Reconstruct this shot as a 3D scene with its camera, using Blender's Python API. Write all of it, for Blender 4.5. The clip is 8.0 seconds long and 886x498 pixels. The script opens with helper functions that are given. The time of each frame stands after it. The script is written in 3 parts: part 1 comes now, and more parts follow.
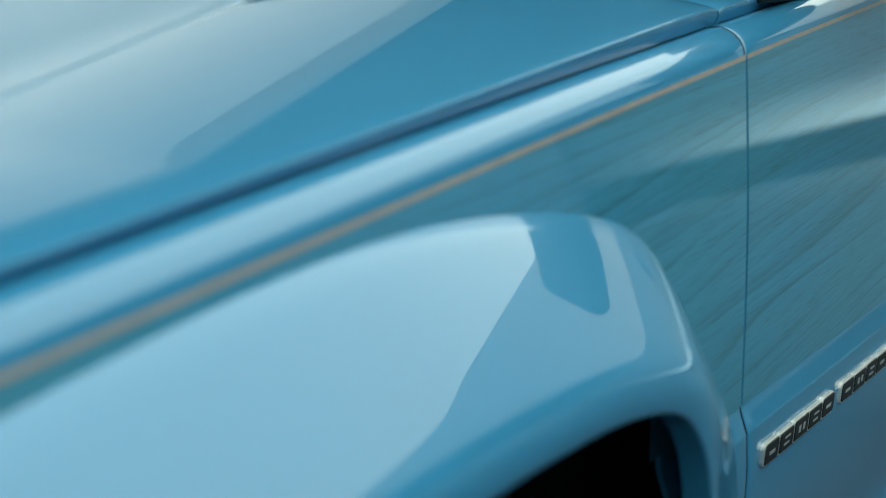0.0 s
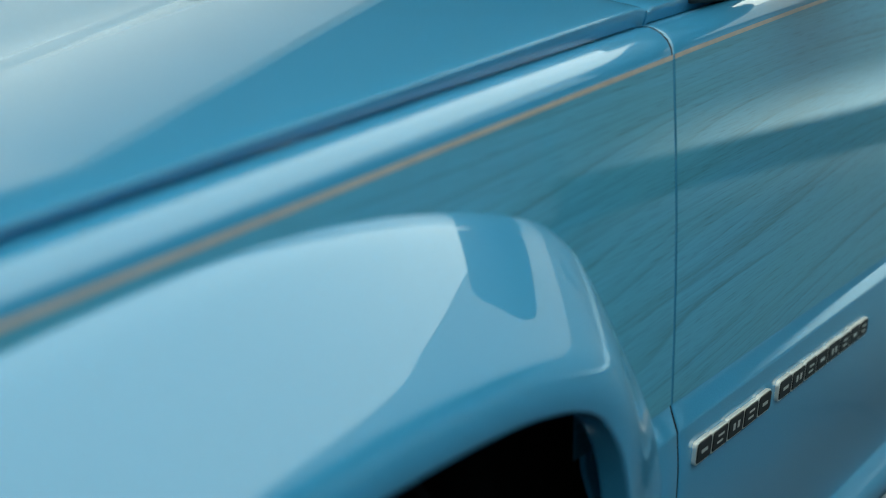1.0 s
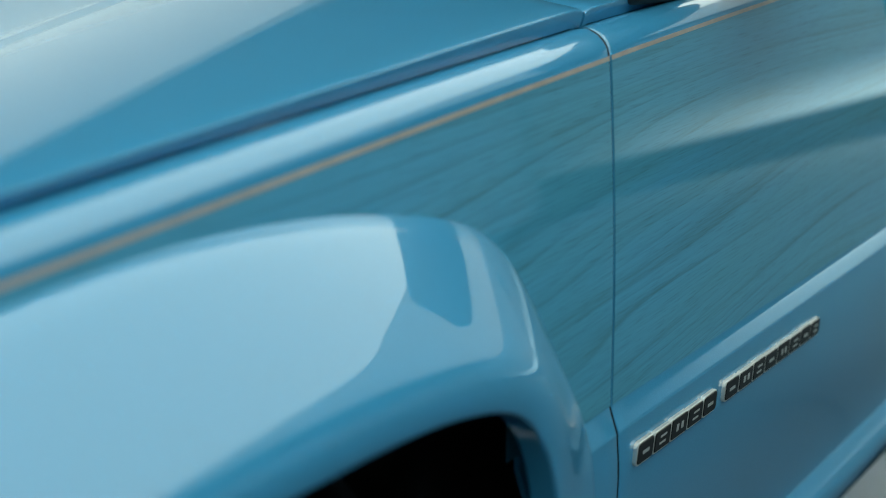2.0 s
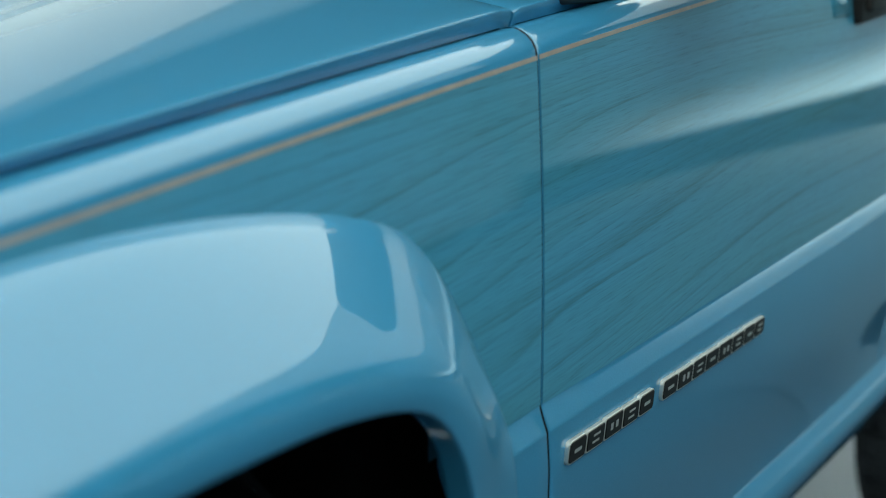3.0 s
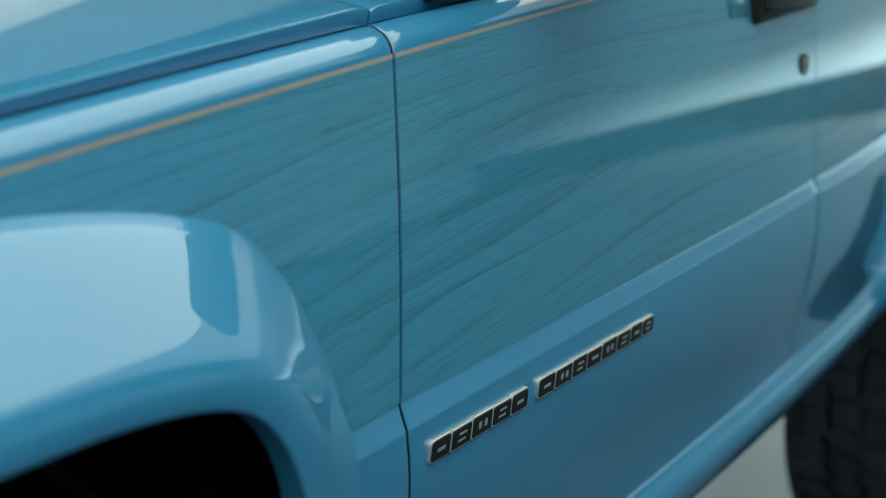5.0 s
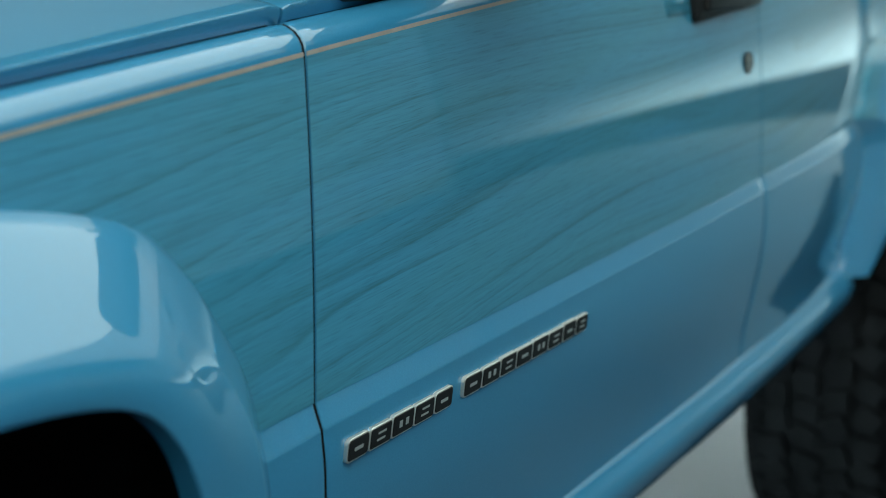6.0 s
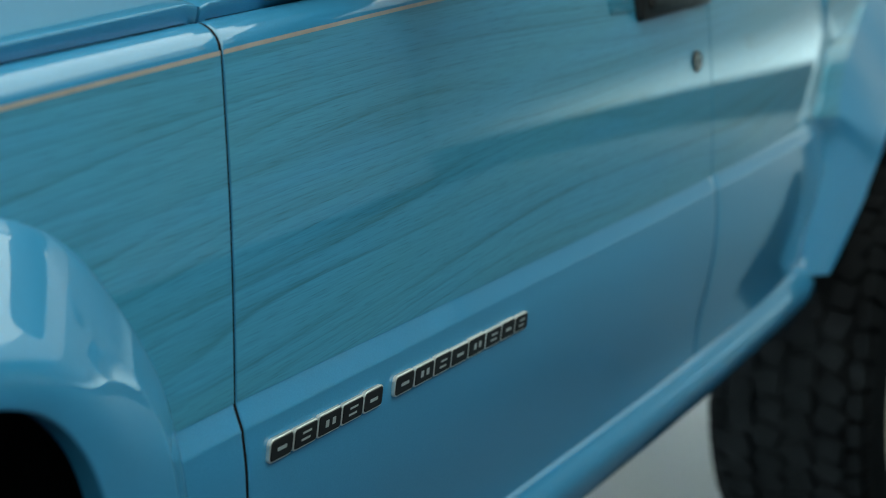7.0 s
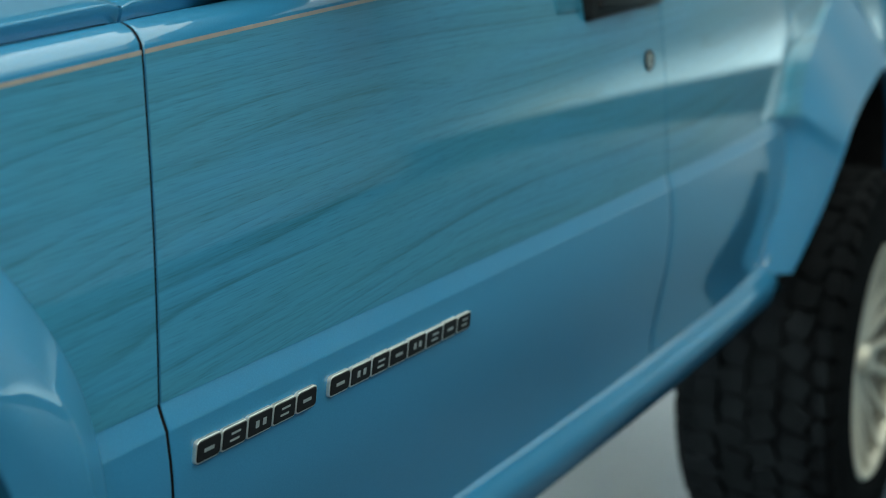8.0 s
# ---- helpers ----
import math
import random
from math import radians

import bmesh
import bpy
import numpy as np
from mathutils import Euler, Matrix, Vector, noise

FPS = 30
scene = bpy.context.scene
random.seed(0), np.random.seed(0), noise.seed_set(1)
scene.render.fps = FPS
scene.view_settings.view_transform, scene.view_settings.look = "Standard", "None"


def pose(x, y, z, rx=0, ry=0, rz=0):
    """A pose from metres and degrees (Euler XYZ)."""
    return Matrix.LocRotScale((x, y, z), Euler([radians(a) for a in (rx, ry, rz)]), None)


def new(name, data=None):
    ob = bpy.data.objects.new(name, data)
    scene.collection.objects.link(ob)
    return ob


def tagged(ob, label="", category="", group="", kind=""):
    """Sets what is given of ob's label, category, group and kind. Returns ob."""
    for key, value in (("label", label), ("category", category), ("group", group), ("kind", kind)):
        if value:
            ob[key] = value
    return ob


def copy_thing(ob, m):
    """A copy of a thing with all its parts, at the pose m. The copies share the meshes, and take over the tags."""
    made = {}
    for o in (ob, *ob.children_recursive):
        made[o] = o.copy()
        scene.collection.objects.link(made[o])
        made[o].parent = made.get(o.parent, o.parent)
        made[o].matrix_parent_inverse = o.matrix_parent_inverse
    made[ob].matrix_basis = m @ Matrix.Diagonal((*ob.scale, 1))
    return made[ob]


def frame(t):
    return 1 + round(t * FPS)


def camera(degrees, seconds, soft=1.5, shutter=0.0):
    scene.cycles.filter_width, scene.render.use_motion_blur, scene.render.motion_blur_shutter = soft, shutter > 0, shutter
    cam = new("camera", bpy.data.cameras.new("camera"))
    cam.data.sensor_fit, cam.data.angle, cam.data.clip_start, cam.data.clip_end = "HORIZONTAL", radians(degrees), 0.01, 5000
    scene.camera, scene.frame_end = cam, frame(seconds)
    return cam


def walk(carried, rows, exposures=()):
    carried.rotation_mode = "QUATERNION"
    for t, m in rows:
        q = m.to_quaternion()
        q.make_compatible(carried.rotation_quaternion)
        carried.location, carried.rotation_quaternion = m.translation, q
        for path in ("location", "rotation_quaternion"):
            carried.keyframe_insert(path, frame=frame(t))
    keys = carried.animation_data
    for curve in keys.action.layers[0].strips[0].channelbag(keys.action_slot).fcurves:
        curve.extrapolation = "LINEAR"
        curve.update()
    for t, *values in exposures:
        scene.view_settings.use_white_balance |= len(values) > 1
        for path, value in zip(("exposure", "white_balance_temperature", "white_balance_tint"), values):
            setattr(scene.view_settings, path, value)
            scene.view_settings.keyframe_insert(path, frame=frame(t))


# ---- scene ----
cam = camera(40.27, 8.0, soft=1.0)
walk(cam, [
    (0, pose(-0.7983, -0.3323, 1.3506, 76.752, 0.653, -52.994)),
    (0.5, pose(-0.7863, -0.3500, 1.3502, 76.779, 0.721, -53.397)),
    (1, pose(-0.7754, -0.3650, 1.3498, 76.803, 0.794, -53.766)),
    (1.5, pose(-0.7653, -0.3777, 1.3491, 76.880, 0.863, -54.099)),
    (3, pose(-0.7297, -0.4278, 1.3455, 77.042, 0.982, -55.083)),
    (3.5, pose(-0.7194, -0.4420, 1.3453, 77.039, 0.943, -55.440)),
    (4, pose(-0.7090, -0.4574, 1.3447, 77.077, 0.882, -55.748)),
    (4.5, pose(-0.6964, -0.4751, 1.3431, 77.101, 0.890, -56.147)),
    (6, pose(-0.6537, -0.5379, 1.3366, 77.245, 1.119, -57.346)),
    (6.5, pose(-0.6391, -0.5589, 1.3340, 77.298, 1.256, -57.753)),
    (7, pose(-0.6262, -0.5782, 1.3323, 77.330, 1.341, -58.045)),
    (7.5, pose(-0.6143, -0.5970, 1.3307, 77.386, 1.398, -58.367)),
    (8, pose(-0.6011, -0.6165, 1.3284, 77.418, 1.527, -58.706)),
])
cam.data.dof.use_dof = True
cam.data.dof.focus_distance = 0.99
cam.data.dof.aperture_fstop = 4.0

# ---------------------------------------------------------------- light
world = bpy.data.worlds.new("studio_world")
scene.world = world
world.use_nodes = True
world.node_tree.nodes["Background"].inputs["Color"].default_value = (0.55, 0.72, 0.78, 1)
world.node_tree.nodes["Background"].inputs["Strength"].default_value = 0.10
scene.view_settings.exposure = -0.12



# ---------------------------------------------------------------- materials
def material(name, color, rough=0.5, metal=0.0, coat=0.0, spec=0.5):
    m = bpy.data.materials.new(name)
    m.use_nodes = True
    b = m.node_tree.nodes["Principled BSDF"]
    b.inputs["Base Color"].default_value = (*color, 1)
    b.inputs["Roughness"].default_value = rough
    b.inputs["Metallic"].default_value = metal
    b.inputs["Specular IOR Level"].default_value = spec
    b.inputs["Coat Weight"].default_value = coat
    b.inputs["Coat Roughness"].default_value = 0.02
    b.inputs["Coat IOR"].default_value = 1.6
    return m


def node(m, kind, **values):
    n = m.node_tree.nodes.new(kind)
    for key, value in values.items():
        n.inputs[key].default_value = value
    return n


def join(m, a, b):
    m.node_tree.links.new(a, b)


def coords(m, scale=(1, 1, 1), turn=(0, 0, 0)):
    c = node(m, "ShaderNodeTexCoord")
    p = node(m, "ShaderNodeMapping", Scale=scale, Rotation=turn)
    join(m, c.outputs["Object"], p.inputs["Vector"])
    return p.outputs["Vector"]


def ramp(m, fac, stops):
    r = node(m, "ShaderNodeValToRGB")
    e = r.color_ramp.elements
    e[0].position, e[0].color = stops[0][0], (*stops[0][1], 1)
    e[1].position, e[1].color = stops[-1][0], (*stops[-1][1], 1)
    for p, c in stops[1:-1]:
        x = e.new(p)
        x.color = (*c, 1)
    join(m, fac, r.inputs["Fac"])
    return r.outputs["Color"]


def noise_tex(m, vec, scale, detail=4.0, rough=0.55, distortion=0.0):
    n = node(m, "ShaderNodeTexNoise", Scale=scale, Detail=detail, Roughness=rough, Distortion=distortion)
    join(m, vec, n.inputs["Vector"])
    return n.outputs["Fac"]


def bump(m, fac, strength, distance, slot="Normal"):
    b = node(m, "ShaderNodeBump", Strength=strength, Distance=distance)
    join(m, fac, b.inputs["Height"])
    join(m, b.outputs["Normal"], m.node_tree.nodes["Principled BSDF"].inputs[slot])


def varied(m, stops, scale, detail=5.0, squash=(1, 1, 1), relief=0.0, relief_scale=None):
    vec = coords(m, squash)
    fac = noise_tex(m, vec, scale, detail)
    join(m, ramp(m, fac, stops), m.node_tree.nodes["Principled BSDF"].inputs["Base Color"])
    if relief:
        bump(m, noise_tex(m, vec, relief_scale or scale * 6, 3), 0.6, relief)
    return m


# glossy sky-blue car paint: fine flake in the colour coat, faint orange peel in the clear coat
paint = material("blue_paint", (0.07, 0.31, 0.50), 0.32, 0.0, 1.0, 0.12)
varied(paint, [(0.35, (0.030, 0.216, 0.402)), (0.65, (0.037, 0.238, 0.444))], 900.0, 2.0)
paint.node_tree.nodes["Principled BSDF"].inputs["Coat IOR"].default_value = 1.7
bump(paint, noise_tex(paint, coords(paint), 260.0, 2.0), 0.25, 0.00002, "Coat Normal")

# blue-green stained wood veneer under clear coat
wood = material("stained_wood", (0.08, 0.2, 0.25), 0.38, 0.0, 1.0, 0.12)


def math_node(m, kind, a, b, c=None):
    n = node(m, "ShaderNodeMath")
    n.operation = kind
    for slot, v in enumerate((a, b, c)):
        if v is None:
            continue
        if isinstance(v, (int, float)):
            n.inputs[slot].default_value = v
        else:
            join(m, v, n.inputs[slot])
    return n.outputs[0]


def multiply(m, a, b):
    n = node(m, "ShaderNodeMix")
    n.data_type, n.blend_type = "RGBA", "MULTIPLY"
    n.inputs["Factor"].default_value = 1.0
    join(m, a, n.inputs["A"])
    join(m, b, n.inputs["B"])
    return n.outputs["Result"]


def board(scale):
    """Coordinates that run along the veneer, whose grain climbs a little towards the back of the car."""
    p = node(wood, "ShaderNodeMapping", Scale=scale)
    join(wood, coords(wood, (1, 1, 1), (0, 0.075, 0)), p.inputs["Vector"])
    return p.outputs["Vector"]


# long loops of the sawn figure: rings run along the board and close into noses here and there
figure = noise_tex(wood, board((0.6, 1.0, 6.5)), 1.0, 2.2, 0.45, 0.1)
level = node(wood, "ShaderNodeSeparateXYZ")
join(wood, board((1, 1, 1)), level.inputs[0])
fibre = ramp(wood, noise_tex(wood, board((26.0, 1.0, 700.0)), 1.0, 3.0, 0.6), [(0.34, (0.55, 0.55, 0.55)), (0.58, (1, 1, 1))])


def rings(count, rise, dark, shift, edge):
    """Dark late wood that is sharp on one side, fades on the other, comes and goes along the board and is broken up by the fibre."""
    height = math_node(wood, "MULTIPLY_ADD", level.outputs["Z"], rise, shift)
    turn = math_node(wood, "FRACT", math_node(wood, "MULTIPLY_ADD", figure, count, height), 0.0)
    line = ramp(wood, turn, [(0.0, (1, 1, 1)), (edge, (0.62, 0.62, 0.62)), (edge * 2.6, (0.22, 0.22, 0.22)), (min(0.8, edge * 6), (0, 0, 0)), (0.94, (0, 0, 0)), (1.0, (1, 1, 1))])
    where = ramp(wood, noise_tex(wood, board((1.6, 1.0, 9.0)), 1.7 + shift, 2.0), [(0.40, (0.08, 0.08, 0.08)), (0.60, (1, 1, 1))])
    return ramp(wood, multiply(wood, multiply(wood, line, where), fibre), [(0.0, (1, 1, 1)), (1.0, dark)])


streak = noise_tex(wood, board((1.6, 1.0, 170.0)), 2.2, 4.0, 0.55, 0.4)
last = ramp(wood, streak, [(0.25, (0.045, 0.242, 0.386)), (0.5, (0.049, 0.264, 0.427)), (0.75, (0.053, 0.280, 0.460))])
tint = ramp(wood, noise_tex(wood, board((1.2, 1, 9.0)), 2.0, 3.0), [(0.32, (1.0, 0.97, 0.90)), (0.68, (0.93, 1.0, 1.06))])
pores = ramp(wood, noise_tex(wood, board((14.0, 1.0, 420.0)), 2.4, 2.0), [(0.30, (0.74, 0.78, 0.75)), (0.46, (1, 1, 1)), (0.75, (1.05, 1.05, 1.05))])
for layer in (tint, pores, rings(3.2, 15.0, (0.66, 0.71, 0.64), 0.0, 0.06), rings(9.0, 42.0, (0.66, 0.71, 0.64), 0.37, 0.07), rings(24.0, 112.0, (0.80, 0.83, 0.79), 0.71, 0.12)):
    last = multiply(wood, last, layer)
join(wood, last, wood.node_tree.nodes["Principled BSDF"].inputs["Base Color"])
bump(wood, noise_tex(wood, coords(wood), 260.0, 2.0), 0.3, 0.00002, "Coat Normal")

stripe_mat = varied(material("tan_stripe", (0.33, 0.27, 0.2), 0.4, 0.0, 0.6), [(0.3, (0.34, 0.285, 0.245)), (0.7, (0.41, 0.345, 0.295))], 60.0)
black_trim = varied(material("black_trim", (0.012, 0.013, 0.014), 0.5, spec=0.3), [(0.3, (0.010, 0.011, 0.012)), (0.7, (0.016, 0.017, 0.019))], 40.0, relief=0.0002, relief_scale=600.0)
grey_trim = varied(material("grey_trim", (0.04, 0.042, 0.045), 0.45, spec=0.4), [(0.3, (0.034, 0.036, 0.038)), (0.7, (0.048, 0.050, 0.053))], 40.0, relief=0.0002, relief_scale=600.0)
gap_dark = varied(material("dark_seal", (0.006, 0.007, 0.008), 0.85, spec=0.1), [(0.3, (0.005, 0.005, 0.006)), (0.7, (0.008, 0.008, 0.009))], 20.0)
liner = varied(material("liner_black", (0.008, 0.008, 0.009), 0.9, spec=0.1), [(0.3, (0.006, 0.006, 0.007)), (0.7, (0.012, 0.012, 0.013))], 30.0, relief=0.001, relief_scale=200.0)
rubber = varied(material("tyre_rubber", (0.018, 0.018, 0.019), 0.9, spec=0.03), [(0.3, (0.0042, 0.0048, 0.0056)), (0.7, (0.0082, 0.0091, 0.0104))], 18.0, relief=0.0006, relief_scale=350.0)
alloy = varied(material("pale_alloy", (0.55, 0.53, 0.47), 0.36, 0.35), [(0.3, (0.56, 0.53, 0.45)), (0.7, (0.66, 0.63, 0.55))], 9.0, relief=0.0002, relief_scale=300.0)
chrome = varied(material("chrome", (0.75, 0.75, 0.73), 0.16, 1.0), [(0.3, (0.68, 0.68, 0.66)), (0.7, (0.80, 0.80, 0.78))], 50.0)
satin = varied(material("satin_silver", (0.72, 0.72, 0.69), 0.38, 0.9), [(0.3, (0.66, 0.66, 0.63)), (0.7, (0.78, 0.78, 0.75))], 50.0)
enamel = varied(material("black_enamel", (0.008, 0.008, 0.009), 0.45, 0.0, 0.0, 0.25), [(0.3, (0.006, 0.006, 0.007)), (0.7, (0.010, 0.010, 0.011))], 80.0)
disc_rim_shade = varied(material("brake_iron_rim_shade", (0.1, 0.1, 0.1), 0.6, 0.4), [(0.3, (0.20, 0.195, 0.18)), (0.7, (0.28, 0.275, 0.25))], 40.0)
glass = material("dark_glass", (0.02, 0.03, 0.032), 0.05, spec=0.12)
floor_mat = varied(material("studio_floor", (0.12, 0.13, 0.13), 0.75, spec=0.1), [(0.3, (0.050, 0.078, 0.104)), (0.7, (0.068, 0.101, 0.130))], 1.6, 6.0, relief=0.0003, relief_scale=90.0)
vinyl = varied(material("white_vinyl", (0.8, 0.8, 0.78), 0.35, spec=0.4), [(0.3, (0.74, 0.74, 0.75)), (0.7, (0.80, 0.80, 0.81))], 1.3, 6.0, relief=0.0004, relief_scale=60.0)
wall_mat = varied(material("studio_wall", (0.4, 0.42, 0.42), 0.85, spec=0.2), [(0.3, (0.10, 0.115, 0.12)), (0.7, (0.14, 0.155, 0.16))], 0.9, relief=0.0006, relief_scale=80.0)
pale_wall = varied(material("pale_studio_wall", (0.4, 0.42, 0.42), 0.85, spec=0.2), [(0.3, (0.27, 0.34, 0.375)), (0.7, (0.33, 0.405, 0.445))], 0.9, relief=0.0006, relief_scale=80.0)
falloff_vinyl = varied(material("vinyl_painted_falloff", (0.4, 0.4, 0.4), 0.7, spec=0.15), [(0.3, (0.44, 0.45, 0.45)), (0.7, (0.54, 0.55, 0.55))], 1.1, 6.0, relief=0.0004, relief_scale=60.0)
# Fall-off of light painted in: the sheet darkens unevenly towards the car.
vec = coords(falloff_vinyl)
across = node(falloff_vinyl, "ShaderNodeSeparateXYZ")
join(falloff_vinyl, vec, across.inputs[0])
light_reach = node(falloff_vinyl, "ShaderNodeMath")
light_reach.operation = "MULTIPLY_ADD"
light_reach.inputs[1].default_value = 1.6
join(falloff_vinyl, noise_tex(falloff_vinyl, vec, 0.9, 6.0), light_reach.inputs[0])
join(falloff_vinyl, across.outputs["X"], light_reach.inputs[2])
floor_light = node(falloff_vinyl, "ShaderNodeMapRange")
floor_light.inputs["From Min"].default_value = 3.2
floor_light.inputs["From Max"].default_value = 11.6
join(falloff_vinyl, light_reach.outputs[0], floor_light.inputs["Value"])
join(falloff_vinyl, ramp(falloff_vinyl, floor_light.outputs[0], [(0.0, (0.059, 0.090, 0.117)), (0.35, (0.145, 0.24, 0.295)), (0.70, (0.265, 0.37, 0.425)), (1.0, (0.58, 0.68, 0.72))]), falloff_vinyl.node_tree.nodes["Principled BSDF"].inputs["Base Color"])
drape_mat = varied(material("dark_drape", (0.02, 0.03, 0.033), 0.95, spec=0.1), [(0.3, (0.016, 0.024, 0.028)), (0.7, (0.028, 0.038, 0.042))], 3.0, 6.0, relief=0.003, relief_scale=40.0)


# ---------------------------------------------------------------- builders
def part(name, bm, mat, parent=None, label="", smooth=True):
    bmesh.ops.recalc_face_normals(bm, faces=bm.faces)
    return raw(name, bm, mat, parent, label, smooth)


def raw(name, bm, mat, parent=None, label="", smooth=True):
    me = bpy.data.meshes.new(name)
    bm.to_mesh(me)
    bm.free()
    me.materials.append(mat)
    for p in me.polygons:
        p.use_smooth = smooth
    ob = new(name, me)
    if parent:
        ob.parent = parent
    if label:
        ob["label"] = label
    return ob


def thick(ob, t, offset=-1):
    s = ob.modifiers.new("thickness", "SOLIDIFY")
    s.thickness, s.offset = t, offset
    e = ob.modifiers.new("split", "EDGE_SPLIT")
    e.split_angle = radians(50)
    return ob


def crisp(ob, degrees_=35):
    for p in ob.data.polygons:
        p.use_smooth = True
    e = ob.modifiers.new("split", "EDGE_SPLIT")
    e.split_angle = radians(degrees_)
    return ob


def sheet(rows, drop=None, flip=False):
    """A sheet through rows of points; drop(centre) leaves faces out."""
    bm = bmesh.new()
    vs = [[bm.verts.new(p) for p in r] for r in rows]
    for i in range(len(vs) - 1):
        for j in range(len(vs[i]) - 1):
            q = [vs[i][j], vs[i + 1][j], vs[i + 1][j + 1], vs[i][j + 1]]
            if drop and drop(sum((v.co for v in q), Vector()) / 4):
                continue
            bm.faces.new(q[::-1] if flip else q)
    return bm


def block(bm, x0, x1, y0, y1, z0, z1, bevel=0.0, seg=2):
    r = bmesh.ops.create_cube(bm, size=1.0)["verts"]
    for v in r:
        v.co = Vector(((x0 + x1) / 2 + v.co.x * (x1 - x0), (y0 + y1) / 2 + v.co.y * (y1 - y0), (z0 + z1) / 2 + v.co.z * (z1 - z0)))
    if bevel:
        es = {e for v in r for e in v.link_edges}
        bmesh.ops.bevel(bm, geom=list(es), offset=bevel, segments=seg, affect="EDGES", profile=0.5)
    return bm


def curve_points(pts, n):
    """n points along a smooth curve through pts (tuples of any length)."""
    p = [np.array(q, float) for q in pts]
    p = [2 * p[0] - p[1]] + p + [2 * p[-1] - p[-2]]
    lens = [np.linalg.norm(p[i + 1] - p[i]) for i in range(1, len(p) - 2)]
    total, out = sum(lens), []
    for k in range(n):
        d, i = total * k / (n - 1), 0
        while i < len(lens) - 1 and d > lens[i]:
            d -= lens[i]
            i += 1
        u = min(1.0, d / lens[i])
        a, b, c, e = p[i], p[i + 1], p[i + 2], p[i + 3]
        out.append(0.5 * (2 * b + (c - a) * u + (2 * a - 5 * b + 4 * c - e) * u * u + (3 * b - a - 3 * c + e) * u ** 3))
    return out


def rail(pts, per):
    """A smooth curve through pts with the same number of steps between each two."""
    p = [np.array(q, float) for q in pts]
    p = [2 * p[0] - p[1]] + p + [2 * p[-1] - p[-2]]
    out = []
    for i in range(len(p) - 3):
        a, b, c, e = p[i:i + 4]
        for k in range(per):
            u = k / per
            out.append(0.5 * (2 * b + (c - a) * u + (2 * a - 5 * b + 4 * c - e) * u * u + (3 * b - a - 3 * c + e) * u ** 3))
    return out + [p[-2]]


def eased(pts, passes):
    """The same line with its unevenness smoothed away; the ends stay."""
    p = np.array(pts)
    for _ in range(passes):
        p[1:-1] = 0.25 * p[:-2] + 0.5 * p[1:-1] + 0.25 * p[2:]
    return list(p)


def smoothstep(a, b, x):
    u = min(1.0, max(0.0, (x - a) / (b - a)))
    return u * u * (3 - 2 * u)


# ---------------------------------------------------------------- studio
def studio():
    bm = bmesh.new()
    block(bm, -9, 12, -8, 8, -0.2, 0.0)
    tagged(part("floor", bm, floor_mat, smooth=False), "smooth dark grey painted studio floor", "floor", kind="structure")
    rows = []
    for k in range(41):
        y = 0.30 + 6.2 * k / 40
        rows.append([(-5.0 + 16.0 * j / 60, y, 0.004 + 0.0015 * noise.noise(Vector((j * 0.4, y * 2.1, 0.3)))) for j in range(61)])
    tagged(thick(raw("backdrop", sheet(rows), vinyl), 0.0025), "white seamless vinyl sheet laid under the car", "backdrop", kind="structure")
    # Second sheet; how light thins out towards the car is in its colour.
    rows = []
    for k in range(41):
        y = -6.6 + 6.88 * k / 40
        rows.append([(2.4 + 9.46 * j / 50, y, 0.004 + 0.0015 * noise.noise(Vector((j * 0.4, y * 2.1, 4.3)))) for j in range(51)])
    tagged(thick(raw("backdrop", sheet(rows), falloff_vinyl), 0.0025), "grey vinyl sheet behind the car with light fall-off painted in", "backdrop", kind="structure")
    for name, b in (("wall_north", (-9, 12, 8, 8.2, 0, 6.2)), ("wall_south", (-9, 12, -8.2, -8, 0, 6.2)),
                    ("wall_east", (12, 12.2, -8.2, 8.2, 0, 6.2)), ("wall_west", (-9.2, -9, -8.2, 8.2, 0, 6.2))):
        bm = bmesh.new()
        block(bm, *b)
        tagged(part(name, bm, pale_wall if name == "wall_south" else wall_mat, smooth=False), "matt grey painted studio wall", "wall", kind="structure")
    bm = bmesh.new()
    block(bm, 11.90, 11.998, -8.0, 8.0, 0.0, 0.56, 0.004)
    tagged(part("baseboard", bm, drape_mat, smooth=False), "black skirting along the studio wall", "baseboard", kind="structure")
    bm = bmesh.new()
    block(bm, -9.2, 12.2, -8.2, 8.2, 6.2, 6.4)
    tagged(part("ceiling", bm, drape_mat, smooth=False), "matt black studio ceiling", "ceiling", kind="structure")


def drape(x0, x1, y, z0, z1):
    """A hung cloth with vertical folds."""
    rows = []
    for k in range(321):
        x = x0 + (x1 - x0) * k / 320
        w = 0.045 * math.sin(k * 0.9) + 0.02 * math.sin(k * 0.37 + 1.0)
        rows.append([(x, y + w * (0.6 + 0.4 * (1 - j / 8)), z0 + (z1 - z0) * j / 8) for j in range(9)])
    tagged(thick(raw("drape", sheet(rows), drape_mat), 0.004), "added black drape, unseen, that darkens reflections in the rear flare", "drape")


